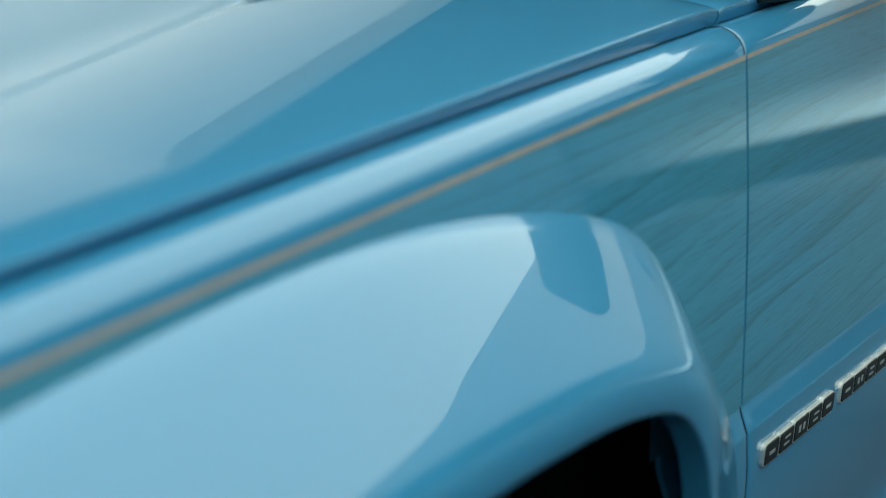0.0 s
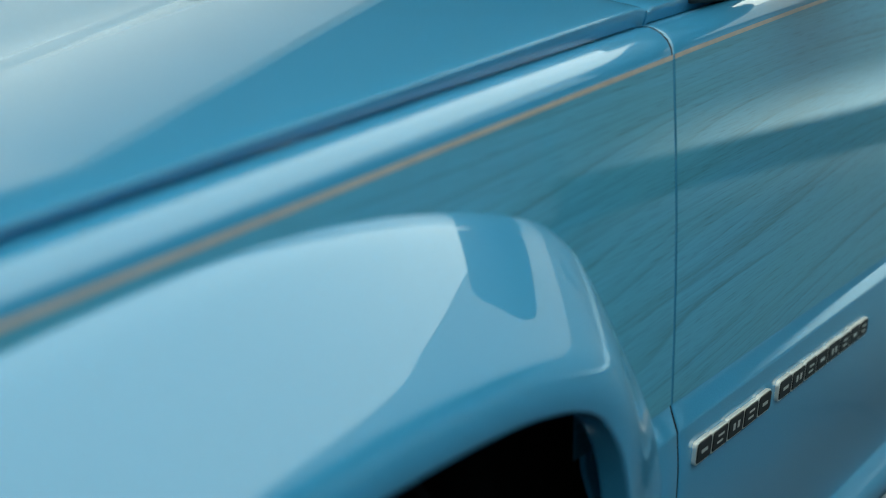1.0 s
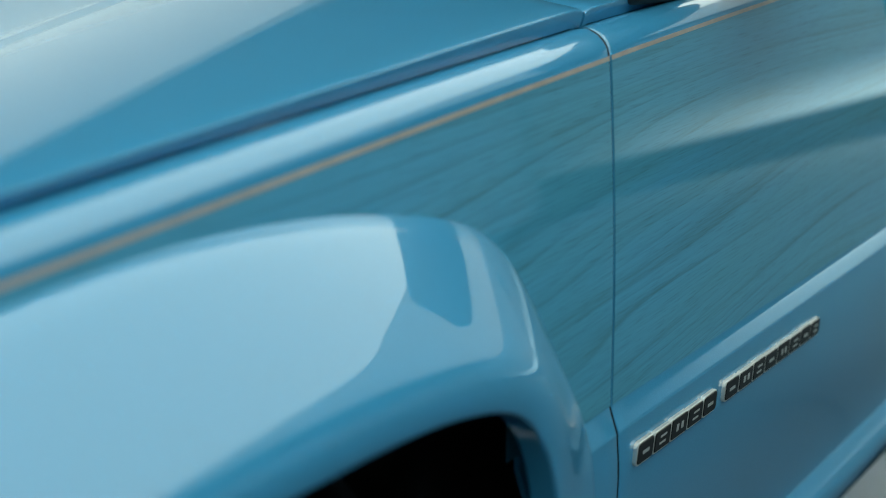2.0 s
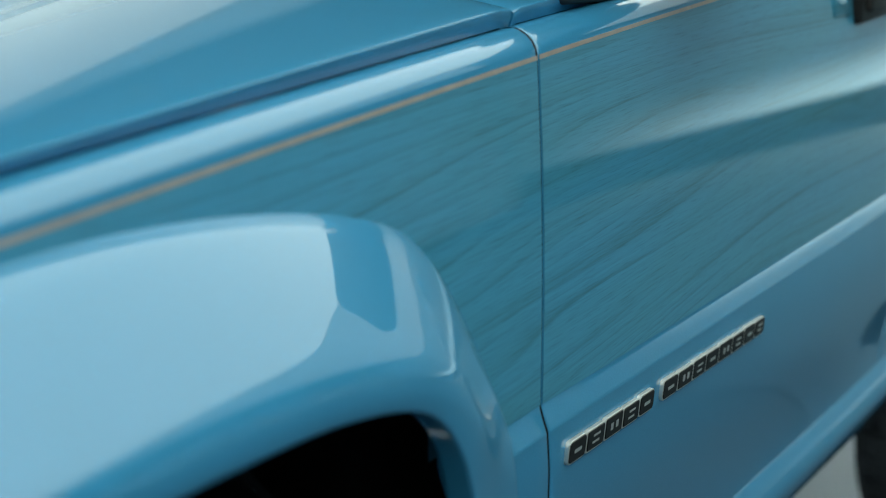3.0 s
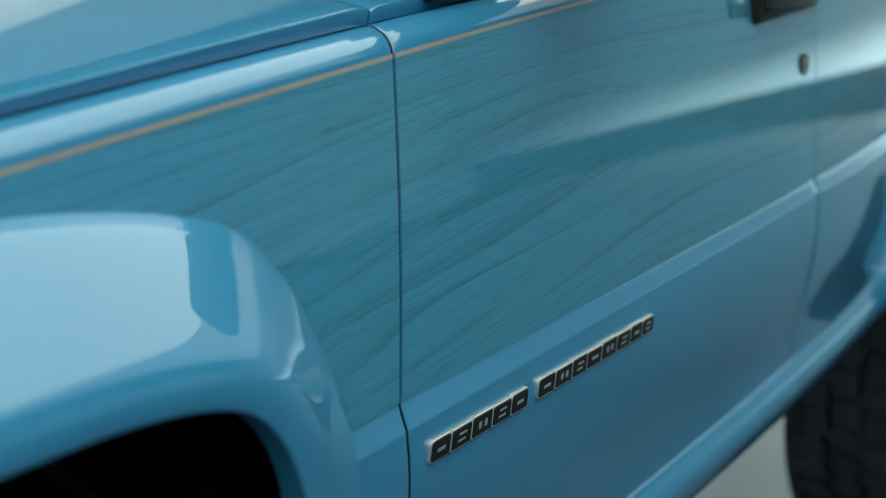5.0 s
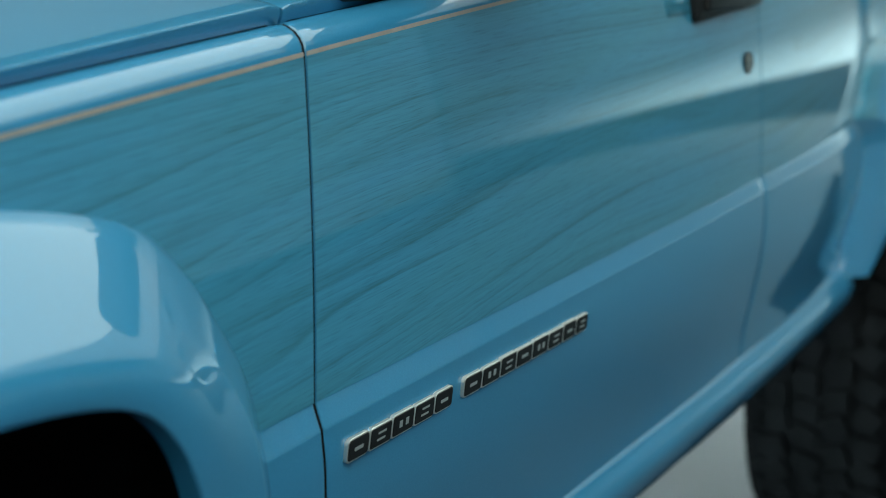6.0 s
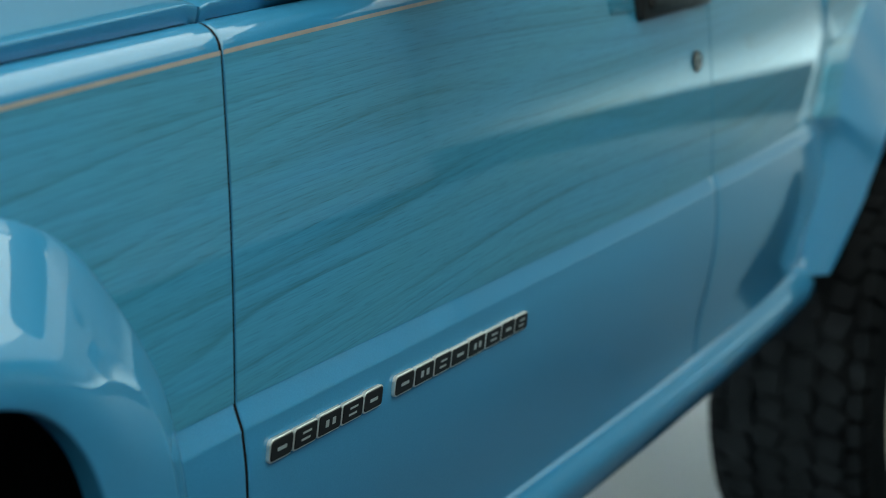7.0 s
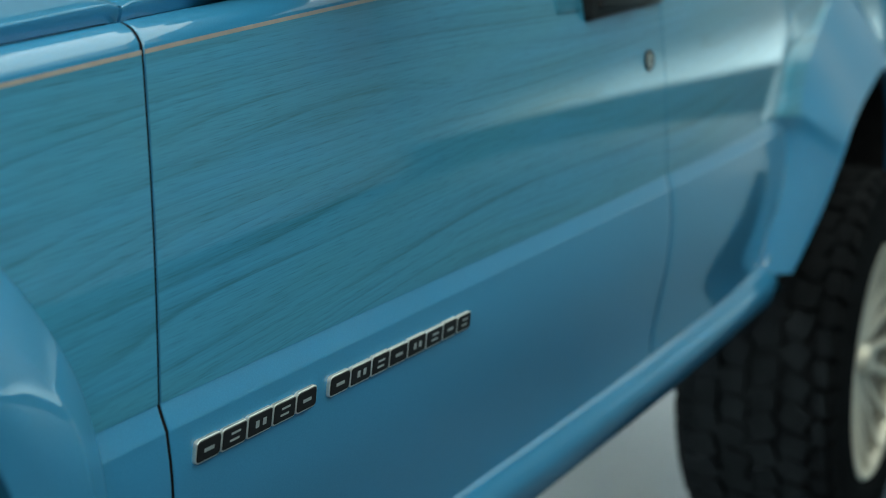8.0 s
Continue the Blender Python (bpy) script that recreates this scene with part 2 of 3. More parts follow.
def softbox(size, place, turn, glow, label, group="", fade=0.0, fade_from=0.0, fade_to=0.0, rods=(), legs=False, side=0.0, side_to=0.0, tint=(0.90, 1.0, 0.88), skew=(0.0, 0.0), rim=0.04, lift=0.0):
    """A framed glowing panel; it shines along its local -z. fade: how far the glow falls off towards its upper edge; it then also dies away towards one side. lift: an even rise of the glow from the top edge to the bottom edge."""
    base = tagged(new("softbox"), label, "studio light", group)
    base.matrix_world = pose(*place, *turn)
    w, d = size[0] / 2, size[1] / 2
    lit = bpy.data.materials.new("lit_diffuser")
    lit.use_nodes = True
    b = lit.node_tree.nodes["Principled BSDF"]
    b.inputs["Base Color"].default_value = (0.1, 0.1, 0.1, 1)
    b.inputs["Emission Color"].default_value = (*tint, 1)
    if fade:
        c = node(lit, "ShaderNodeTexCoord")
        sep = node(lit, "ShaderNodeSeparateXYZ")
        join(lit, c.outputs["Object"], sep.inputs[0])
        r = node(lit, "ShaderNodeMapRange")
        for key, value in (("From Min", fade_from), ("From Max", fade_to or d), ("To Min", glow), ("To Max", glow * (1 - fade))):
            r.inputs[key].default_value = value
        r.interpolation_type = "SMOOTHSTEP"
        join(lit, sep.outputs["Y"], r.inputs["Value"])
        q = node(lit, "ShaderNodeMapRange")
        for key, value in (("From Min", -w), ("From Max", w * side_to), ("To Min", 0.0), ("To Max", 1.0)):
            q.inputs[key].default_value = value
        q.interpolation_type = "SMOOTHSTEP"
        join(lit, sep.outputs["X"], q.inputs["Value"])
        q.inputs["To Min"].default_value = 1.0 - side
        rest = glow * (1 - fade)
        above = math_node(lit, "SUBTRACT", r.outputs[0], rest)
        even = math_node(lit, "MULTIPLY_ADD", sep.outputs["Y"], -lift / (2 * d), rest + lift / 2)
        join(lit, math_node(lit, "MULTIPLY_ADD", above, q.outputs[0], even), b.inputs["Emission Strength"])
    else:
        b.inputs["Emission Strength"].default_value = glow
    bm = bmesh.new()
    block(bm, -w, w, -d, d, 0.0, 0.02)
    for v in bm.verts:
        v.co.x += skew[v.co.x > 0] * v.co.y
    part("diffuser", bm, lit, base, "glowing white fabric", smooth=False)
    bm = bmesh.new()
    for a in ((-w - rim, -w, -d, d), (w, w + rim, -d, d), (-w - rim, w + rim, -d - rim, -d), (-w - rim, w + rim, d, d + rim)):
        block(bm, *a, -0.02 if rim > 0.02 else 0.0, 0.2)
    block(bm, -w, w, -d, d, 0.15, 0.2)
    for v in bm.verts:
        v.co.x += skew[v.co.x > 0] * v.co.y
    part("frame", bm, black_trim, base, "black frame", smooth=False)
    for x, y, x2, y2, ln in rods:
        bm = bmesh.new()
        block(bm, x, x2, y, y2, 0.2, 0.2 + ln)
        part("support", bm, black_trim, base, smooth=False)
    for x in ((-w * 0.8, w * 0.8) if legs else ()):
        bm = bmesh.new()
        block(bm, x - 0.02, x + 0.02, -place[2], d, 0.2, 0.24)
        block(bm, x - 0.03, x + 0.03, -place[2], -place[2] + 0.04, -0.3, 0.7)
        part("stand", bm, black_trim, base, "black stand", smooth=False)
    return base


def hung(x0, x1, y0, y1, z, skew, glow, label):
    w, d = (x1 - x0) / 2, (y1 - y0) / 2
    rods = []
    for sx in (-1, 1):
        for sy in (-1, 1):
            x, y = sx * w * 0.8 + skew[sx > 0] * sy * d * 0.8, sy * d * 0.8
            rods.append((x - 0.01, y - 0.01, x + 0.01, y + 0.01, 6.0 - z))
    return softbox((x1 - x0, y1 - y0), ((x0 + x1) / 2, (y0 + y1) / 2, z), (0, 0, 0), glow, label, "overhead softboxes", rods=rods, skew=skew, rim=0.005)


studio()
# Unseen cloth, added to darken what the rear flare mirrors.
drape(2.6, 11.6, -7.88, 3.3, 6.19)
hung(-6.0, 4.145, -4.1, 0.9, 4.2, (0.65, 1.35), 2.5, "large overhead softbox with white fabric, switched on")
hung(4.16, 11.9, -4.1, 0.9, 4.2, (1.35, 0.0), 0.75, "dimmer overhead softbox with white fabric, switched on")
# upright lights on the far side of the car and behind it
# Unseen; its bright lower strip is added to light the floor under the car.
softbox((14.0, 4.6), (2.5, 6.6, 2.36), (90, 0, 180), 92.0, "unseen upright softbox as tall as a wall, bright foot added for the floor", "upright softboxes", fade=0.9945, fade_from=-2.2, fade_to=-0.85, legs=True, side=0.5, tint=(0.76, 0.99, 1.0), rim=0.005, lift=0.6)
# Unseen dim panel, added so that the hood's flank mirrors a lighter tone.
softbox((14.0, 1.46), (2.5, 6.6, 5.40), (90, 0, 180), 0.28, "added dim panel, unseen, that lightens the hood's reflection", "upright softboxes", legs=True, tint=(0.73, 1.0, 0.98), rim=0.005)
softbox((9.0, 3.56), (11.75, -3.46, 2.37), (90, 0, 90), 1.8, "tall upright softbox standing behind the car", "upright softboxes", fade=0.885, fade_from=-1.78, fade_to=-1.05, legs=True, side=1.0, side_to=-0.15, tint=(0.66, 0.98, 1.02))

# ---------------------------------------------------------------- car body
GAP = 0.0014          # half a shut line
GAP_REAR = 0.0013
car = tagged(new("car"), "lifted light-blue off-road station wagon with wood-veneer sides", "car")


def crease_z(x):
    """Height of the ledge above the lower cladding."""
    return 1.032 + (0.03 * max(-0.1, x) if x < 0 else 0.0155 * min(1.0, x))


def band(x):
    """Height of the slanted face of the ledge."""
    return 0.0205 + 0.004 * smoothstep(0.9, 1.6, x)


def stripe_z(x):
    if x < 0.5:
        return 1.2835 + 0.108 * x - 0.012 * x * x - 0.008 * max(0.0, x - 0.03)
    return 1.3307 + 0.060 * (1 - math.exp(-(x - 0.5) / 0.63))


def plan(x):
    """How far the side curves inwards along the car."""
    d = min(x, 1.95) - 0.75
    return 0.056 * max(0.0, d) ** 2 + 0.03 * max(0.0, x - 1.95) + 0.004 * smoothstep(0.0, -1.3, x)


def side_y(x, z):
    s, c = stripe_z(x), crease_z(x)
    if z >= c:
        f = (z - c) / (s - c)
        return plan(x) + 0.023 * f - 0.006 * math.sin(math.pi * min(1.0, f)) * (0.4 + 0.6 * smoothstep(-0.2, 0.9, x))
    d, b, lip = c - z, band(x), 0.0066 + 0.0022 * smoothstep(0.9, 1.5, x)
    if d < b:
        return plan(x) - lip * (d / b) ** 1.1
    return plan(x) - lip - 0.0015 * smoothstep(b, b + 0.03, d) + 0.032 * smoothstep(b + 0.02, 0.28, d) ** 1.3 - 0.15 * sum(plan(min(x, e)) for e in (1.25, 1.33, 1.41, 1.5)) * smoothstep(b, b + 0.17, d)


LEDGE = [(0.0, 0.0), (0.0015, 0.006), (0.005, 0.0115), (0.010, 0.016), (0.016, 0.0192), (0.021, 0.021)]


def upper_section(x, n=26):
    """From the shoulder's inner corner down to the crease."""
    s, c = stripe_z(x), crease_z(x)
    pts = [(side_y(x, s) + 0.034, s + 0.0200)] + [(side_y(x, s) + a, s + b) for a, b in LEDGE[::-1]]
    pts += [(side_y(x, c + (s - c) * (1 - k / n)), c + (s - c) * (1 - k / n)) for k in range(1, n + 1)]
    return pts


CLAD = [0.0, 0.15, 0.3, 0.5, 0.7, 0.85, 0.95, 1.0, 1.08, 1.2]
CLAD_LOW = [0.035, 0.042, 0.055, 0.075, 0.1, 0.125, 0.15, 0.175, 0.2, 0.22, 0.235, 0.25, 0.26, 0.272]


def lower_section(x):
    c = crease_z(x)
    return [(side_y(x, c - d), c - d) for d in [0.0008 + q * band(x) for q in CLAD] + CLAD_LOW]


def edge_xs(x0, x1, n):
    """Stations from x0 to x1 with close ones at both ends, and how far each is rolled in."""
    r = 0.002
    out = [(x0, r), (x0 + 0.0003, r * 0.45), (x0 + 0.0009, r * 0.12), (x0 + 0.002, 0.0)]
    out += [(x0 + 0.002 + (x1 - x0 - 0.004) * k / n, 0.0) for k in range(1, n)]
    return out + [(x1 - 0.002, 0.0), (x1 - 0.0009, r * 0.12), (x1 - 0.0003, r * 0.45), (x1, r)]


def gap_shift(z, s):
    """The front shut line leans back above the crease."""
    return 0.035 * max(0.0, (z - 1.03) / 0.257)


def skin(x0, x1, n, lean0=True, lean1=False, top=True, low=True, drop=None, out=0.0, roll=True):
    rows = []
    for x, r in edge_xs(x0, x1, n):
        if not roll:
            r = 0.0
        row = []
        f = (x - x0) / (x1 - x0)
        for y, z in (upper_section(x) if top else []) + (lower_section(x) if low else []):
            dx = gap_shift(z, 0) * ((1 - f) * lean0 + f * lean1)
            row.append((x + dx, y + r - out, z))
        rows.append(row)
    return sheet(rows, drop, True)


def side_strip(x0, x1, za, zb, out, n, m, lean0, lean1, drop=None):
    """A layer that lies on the side between two heights (functions of x)."""
    rows = []
    for k in range(n + 1):
        f = k / n
        x = x0 + (x1 - x0) * f
        row = []
        for j in range(m + 1):
            z = zb(x) + (za(x) - zb(x)) * j / m
            dx = gap_shift(z, 0) * ((1 - f) * lean0 + f * lean1)
            row.append((x + dx, side_y(x, z) - out, z))
        rows.append(row)
    return sheet(rows, drop, True)


def in_front_arch(c):
    return -0.98 < c.x < -0.13 and c.z < 1.17 - 0.5 * max(0, c.x + 0.2)


def in_rear_arch(c):
    return (1.84 if c.z < 1.03 else 1.99) < c.x < 2.62 and c.z < 1.17


def wood_and_stripe(owner, x0, x1, lean0, lean1, drop=None):
    w = raw("wood_panel", side_strip(x0, x1, lambda x: crease_z(x) + 0.0005, lambda x: stripe_z(x) - 0.0018, 0.0004, 60, 30, lean0, lean1, drop), wood, owner, "blue-green stained wood veneer")
    thick(w, 0.0004)
    st = raw("pinstripe", side_strip(x0, x1, lambda x: stripe_z(x) - 0.0018, lambda x: stripe_z(x) + 0.0015, 0.0006, 60, 2, lean0, lean1), stripe_mat, owner, "thin tan pinstripe")
    thick(st, 0.0005)


# front fender
fender = thick(raw("front_fender", skin(-1.42, -GAP, 80, False, True, drop=in_front_arch), paint, car, "glossy sky-blue front fender"), 0.004)
wood_and_stripe(fender, -1.41, -GAP - 0.0004, False, True, in_front_arch)

# front door
door = thick(raw("front_door", skin(GAP, 1.02 - GAP_REAR, 70, True, False), paint, car, "closed sky-blue front door with wood veneer"), 0.004)
wood_and_stripe(door, GAP + 0.0004, 1.02 - GAP_REAR - 0.0004, True, False)

# rear door and quarter
rear_door = thick(raw("rear_door", skin(1.02 + GAP_REAR, 3.55, 110, False, False, drop=in_rear_arch), paint, car, "closed sky-blue rear door and quarter panel"), 0.004)
wood_and_stripe(rear_door, 1.02 + GAP_REAR + 0.0003, 3.54, False, False, in_rear_arch)

# dark seals behind the shut lines
for xg, lean in ((0.0, True), (1.02, False)):
    rows = []
    for dx in (-0.0035, 0.0035):
        rows.append([(xg + dx + (gap_shift(z, 0) if lean else 0), y + 0.0012, z) for y, z in upper_section(xg) + lower_section(xg)])
    thick(raw("door_seal", sheet(rows, None, True), gap_dark, car, "black rubber seal"), 0.004)


# ---------------------------------------------------------------- hood
def hood_edge(x):
    s = stripe_z(x)
    return side_y(x, s) + 0.0215, s + 0.021


HOOD_RIM = [(0.0085, -0.0040), (0.0062, 0.0018), (0.0050, 0.0056), (0.0046, 0.0084), (0.0045, 0.0102), (0.0046, 0.0109), (0.0050, 0.0114), (0.0060, 0.0118), (0.0090, 0.0128), (0.0130, 0.01385), (0.0180, 0.01495), (0.0230, 0.0159)]
HOOD_IN = HOOD_RIM[-1][0]


def hood_slope(e, d):
    """Crossways slope of the hood at e past its crease and d from its rolled edge: a sloping flank, then a broad top that rounds over."""
    if e < 0:
        return 0.185
    return max(0.043 - 0.6 * e, -0.085) * (1 - smoothstep(0.30, 0.45, d))


def hood_skin(x0, x1, n, low=0.0):
    rows = []
    for k in range(n + 1):
        x = x0 + (x1 - x0) * k / n
        sink = 0.0025 if k in (0, n) else 0.0
        y0, z0 = hood_edge(x)
        k_rim = 0.50 + 0.50 * smoothstep(-0.55, 0.25, x)      # the rolled edge grows taller towards the windshield
        row = [(x, y0 + py, z0 + min(pz, 0.0118) * k_rim + max(0.0, pz - 0.0118) - low * smoothstep(0.0, 0.010, pz)) for py, pz in HOOD_RIM]
        zt = row[-1][2]
        fold = max(0.004, 0.0875 + 0.319 * (x + 0.4) - y0 - HOOD_IN)      # a faint crease that runs inwards towards the windshield
        stations = [fold * j / 24 for j in range(1, 25)] + [fold + (0.67 - fold) * j / 56 for j in range(1, 57)]
        crown, last_d = 0.0, 0.0
        for d in stations:
            crown += hood_slope((d + last_d) / 2 - fold, d) * (d - last_d)
            last_d = d
            row.append((x, y0 + HOOD_IN + d, zt + crown + 0.0014 * smoothstep(0.0, 0.016, d - 0.25 - 0.30 * (x + 0.4))))
        ym = row[-1][1]
        row += [(x, 2 * ym - y, z) for _, y, z in row[-2::-1]]
        rows.append([(px_, y, z - sink) for px_, y, z in row])
    return sheet(rows)


thick(raw("hood", hood_skin(-1.45, 0.0400, 124), paint, car, "smooth sky-blue hood with raised centre"), 0.004)
thick(raw("cowl", hood_skin(0.0434, 0.52, 48, 0.002), paint, car, "sky-blue cowl panel in front of the windshield"), 0.004)


# ---------------------------------------------------------------- wheel arch flares
def flare(body_rail, lip_rail, n, name, label, prof, back=0.08):
    """A box flare: body_rail lies on the side, lip_rail is the edge of the opening; both rails are (x, y, z)."""
    a, b = eased(rail(body_rail, n), 10), eased(rail(lip_rail, n), 10)
    fine = np.linspace(0.0, 1.0, 61)
    prof = eased(np.stack([fine, np.interp(fine, [q[0] for q in prof], [q[1] for q in prof])], 1), 14)
    rows = []
    for i, (p, q) in enumerate(zip(a, b)):
        k = smoothstep(2.6, 6.2, i / n)      # the slanted top runs out into a single fold towards the foot
        row = []
        for w, o in prof:
            fold = -0.05 + 0.15 * smoothstep(0.0, 0.07, w) + (0.66 * max(0.0, w - 0.05) / 0.37 if w < 0.42 else 0.66 + 0.24 * (w - 0.42) / 0.58)
            row.append(tuple(p + (q - p) * np.array((w, 0, w)) + np.array((0, (q[1] - p[1]) * (o * k + min(1.0, fold) * (1 - k)), 0))))
        row += [(q[0], q[1] + 0.004, q[2]), (q[0], q[1] + back * 0.5, q[2]), (q[0], q[1] + back, q[2])]
        rows.append(row)
    return raw(name, sheet(rows), paint, car, label)


FLARE_PROFILE = [(0.0, -0.05), (0.015, 0.02), (0.04, 0.07), (0.09, 0.15), (0.16, 0.25), (0.24, 0.36), (0.33, 0.475), (0.42, 0.585), (0.5, 0.68), (0.57, 0.76), (0.63, 0.83), (0.68, 0.885), (0.72, 0.925), (0.76, 0.955), (0.81, 0.98), (0.87, 0.993), (0.94, 1.0), (0.985, 0.998), (1.0, 0.985)]
front_body = [(-0.060, 0.022, 0.72), (-0.060, -0.004, 0.86), (-0.060, -0.008, 0.98), (-0.060, 0.0, 1.03), (-0.065, 0.006, 1.075), (-0.089, 0.010, 1.125), (-0.119, 0.013, 1.170),
              (-0.160, 0.016, 1.200), (-0.25, 0.018, 1.220), (-0.344, 0.018, 1.227), (-0.446, 0.018, 1.223), (-0.583, 0.018, 1.203), (-0.75, 0.018, 1.165), (-0.9, 0.018, 1.10), (-1.0, 0.01, 1.0), (-1.04, 0.01, 0.85)]
front_lip = [(-0.165, -0.045, 0.72), (-0.168, -0.052, 0.86), (-0.172, -0.058, 0.98), (-0.177, -0.060, 1.03), (-0.182, -0.061, 1.05), (-0.192, -0.062, 1.075), (-0.212, -0.062, 1.101),
             (-0.24, -0.062, 1.116), (-0.29, -0.062, 1.126), (-0.345, -0.062, 1.129), (-0.43, -0.062, 1.128), (-0.545, -0.062, 1.118), (-0.68, -0.062, 1.085), (-0.80, -0.062, 1.02), (-0.88, -0.062, 0.92), (-0.93, -0.06, 0.82)]
front_flare = flare(front_body, front_lip, 7, "front_flare", "bulging sky-blue front wheel arch flare", FLARE_PROFILE, 0.02)


def rear_flare():
    low_body = [(1.653, 0.053, 0.749), (1.659, 0.052, 0.753), (1.678, 0.050, 0.801), (1.705, 0.049, 0.846), (1.729, 0.047, 0.890), (1.766, 0.049, 0.944), (1.786, 0.052, 1.009), (1.703, 0.054, 1.054)]
    ridge = [(1.654, 0.045, 0.754), (1.660, 0.044, 0.758), (1.691, 0.041, 0.805), (1.727, 0.039, 0.847), (1.760, 0.036, 0.889), (1.808, 0.034, 0.943), (1.841, 0.030, 1.007), (1.827, 0.030, 1.044), (1.833, 0.035, 1.058), (1.863, 0.040, 1.080), (1.908, 0.046, 1.116), (1.976, 0.055, 1.158), (2.128, 0.077, 1.202), (2.199, 0.084, 1.229), (2.271, 0.092, 1.256), (2.500, 0.098, 1.268), (2.680, 0.090, 1.170), (2.780, 0.085, 1.000), (2.820, 0.085, 0.800)]
    lip = [(1.734, 0.013, 0.743), (1.740, 0.012, 0.746), (1.771, 0.007, 0.767), (1.814, 0.002, 0.798), (1.856, -0.004, 0.831), (1.905, -0.011, 0.874), (1.960, -0.017, 0.929), (1.978, -0.022, 0.955), (1.999, -0.024, 0.978), (2.028, -0.022, 0.994), (2.075, -0.017, 1.004), (2.147, -0.009, 1.019), (2.248, -0.001, 1.042), (2.366, 0.004, 1.073), (2.459, 0.008, 1.092), (2.600, 0.004, 1.085), (2.680, 0.002, 0.980), (2.720, 0.000, 0.860), (2.730, 0.000, 0.760)]
    high_body = [(1.703, 0.054, 1.054), (1.736, 0.058, 1.078), (1.772, 0.062, 1.098), (1.809, 0.067, 1.131), (1.858, 0.074, 1.159), (2.045, 0.091, 1.196), (2.135, 0.095, 1.221), (2.227, 0.100, 1.247), (2.500, 0.112, 1.268), (2.680, 0.105, 1.170), (2.780, 0.100, 1.000), (2.820, 0.100, 0.800)]
    bm = bmesh.new()

    def add(rows):
        vs = [[bm.verts.new(q) for q in r] for r in rows]
        for i in range(len(vs) - 1):
            for j in range(len(vs[i]) - 1):
                bm.faces.new((vs[i][j], vs[i + 1][j], vs[i + 1][j + 1], vs[i][j + 1]))

    steps = (0, 0.5, 1.0)
    add([[tuple(a + np.array((0.0, 0.03, 0.0)))] + [tuple(a + (r - a) * u) for u in steps] for a, r in zip(eased(rail(low_body, 5), 8), eased(rail(ridge, 5), 2)[:36])])
    step = [[tuple(a + np.array((-0.004, 0.022, 0.0)))] + [tuple(a + (r - a) * u) for u in steps] for a, r in zip(eased(rail(high_body, 5), 2), eased(rail(ridge, 5), 2)[35:])]
    rows = []
    for r, l in zip(eased(rail(ridge, 5), 2), eased(rail(lip, 5), 8)):
        row = [tuple(r + (l - r) * u + np.array((0, -0.003 * math.sin(math.pi * u), 0))) for u in (0, 0.2, 0.4, 0.6, 0.8, 0.92, 1.0)]
        row += [(l[0] + 0.003, l[1] + 0.004, l[2] - 0.002), (l[0] + 0.004, l[1] + 0.03, l[2] - 0.003), (l[0] + 0.004, l[1] + 0.034, l[2] - 0.003)]
        rows.append(row)
    add(rows)
    bmesh.ops.remove_doubles(bm, verts=bm.verts, dist=1e-5)
    ob = crisp(part("rear_flare", bm, paint, car, "sky-blue rear wheel arch flare with stepped front edge"), 14)
    raw("flare_step", sheet(step, None, True), wood, ob, "veneered step in front of the flare")
    return ob


rear_flare()


# ---------------------------------------------------------------- rocker
def rocker():
    rows = []
    for k in range(61):
        u = k / 60
        x = -0.16 + 1.875 * u
        zc = 0.744 - 0.024 * u
        end = smoothstep(1.0, 0.992, u)
        yb = 0.063 + plan(x) * 0.4
        row = []
        for j in range(27):
            a = radians(-150 + 245 * j / 26)
            row.append((x, yb - 0.054 * math.cos(a) * (0.3 + 0.7 * end), zc + 0.004 + (0.050 if a < 0 else 0.068) * math.sin(-a) * (0.85 + 0.15 * end)))
        row = [(px_, y + 0.18 * max(0.0, zc + 0.010 - z), z) for px_, y, z in row]      # tucked under below the middle
        row.append((x, row[-1][1] + 0.08, row[-1][2]))
        rows.append(row)
    return thick(raw("rocker_panel", sheet(rows), paint, car, "rounded sky-blue rocker panel under the doors"), 0.003)


rocker()


# ---------------------------------------------------------------- dark inner structure
def inner():
    for nm, b in (("engine_bay", (-1.40, -0.10, 0.30, 1.25, 0.55, 1.19)), ("cabin_floor", (-0.12, 1.66, 0.085, 1.43, 0.70, 1.26)), ("load_floor", (1.66, 3.4, 0.34, 1.25, 0.6, 1.2))):
        bm = bmesh.new()
        block(bm, *b, 0.02)
        part(nm, bm, liner, car, "dark inner structure")
    for x0, x1, zt in ((-0.93, -0.185, 1.14), (1.995, 2.64, 1.09)):
        bm = bmesh.new()
        rows = []
        for y in (0.035 if x0 < 0 else 0.026, 0.14, 0.34):
            row = []
            for k in range(25):
                a = math.pi * k / 24
                c, s = math.cos(a), math.sin(a)
                e = 0.55
                row.append(((x0 + x1) / 2 + (x1 - x0) / 2 * math.copysign(abs(c) ** e, c), y, 0.6 + (zt - 0.6) * abs(s) ** e))
            rows.append(row)
        w = raw("wheel_well", sheet(rows), liner, car, "black wheel arch liner")
        thick(w, 0.006)


inner()


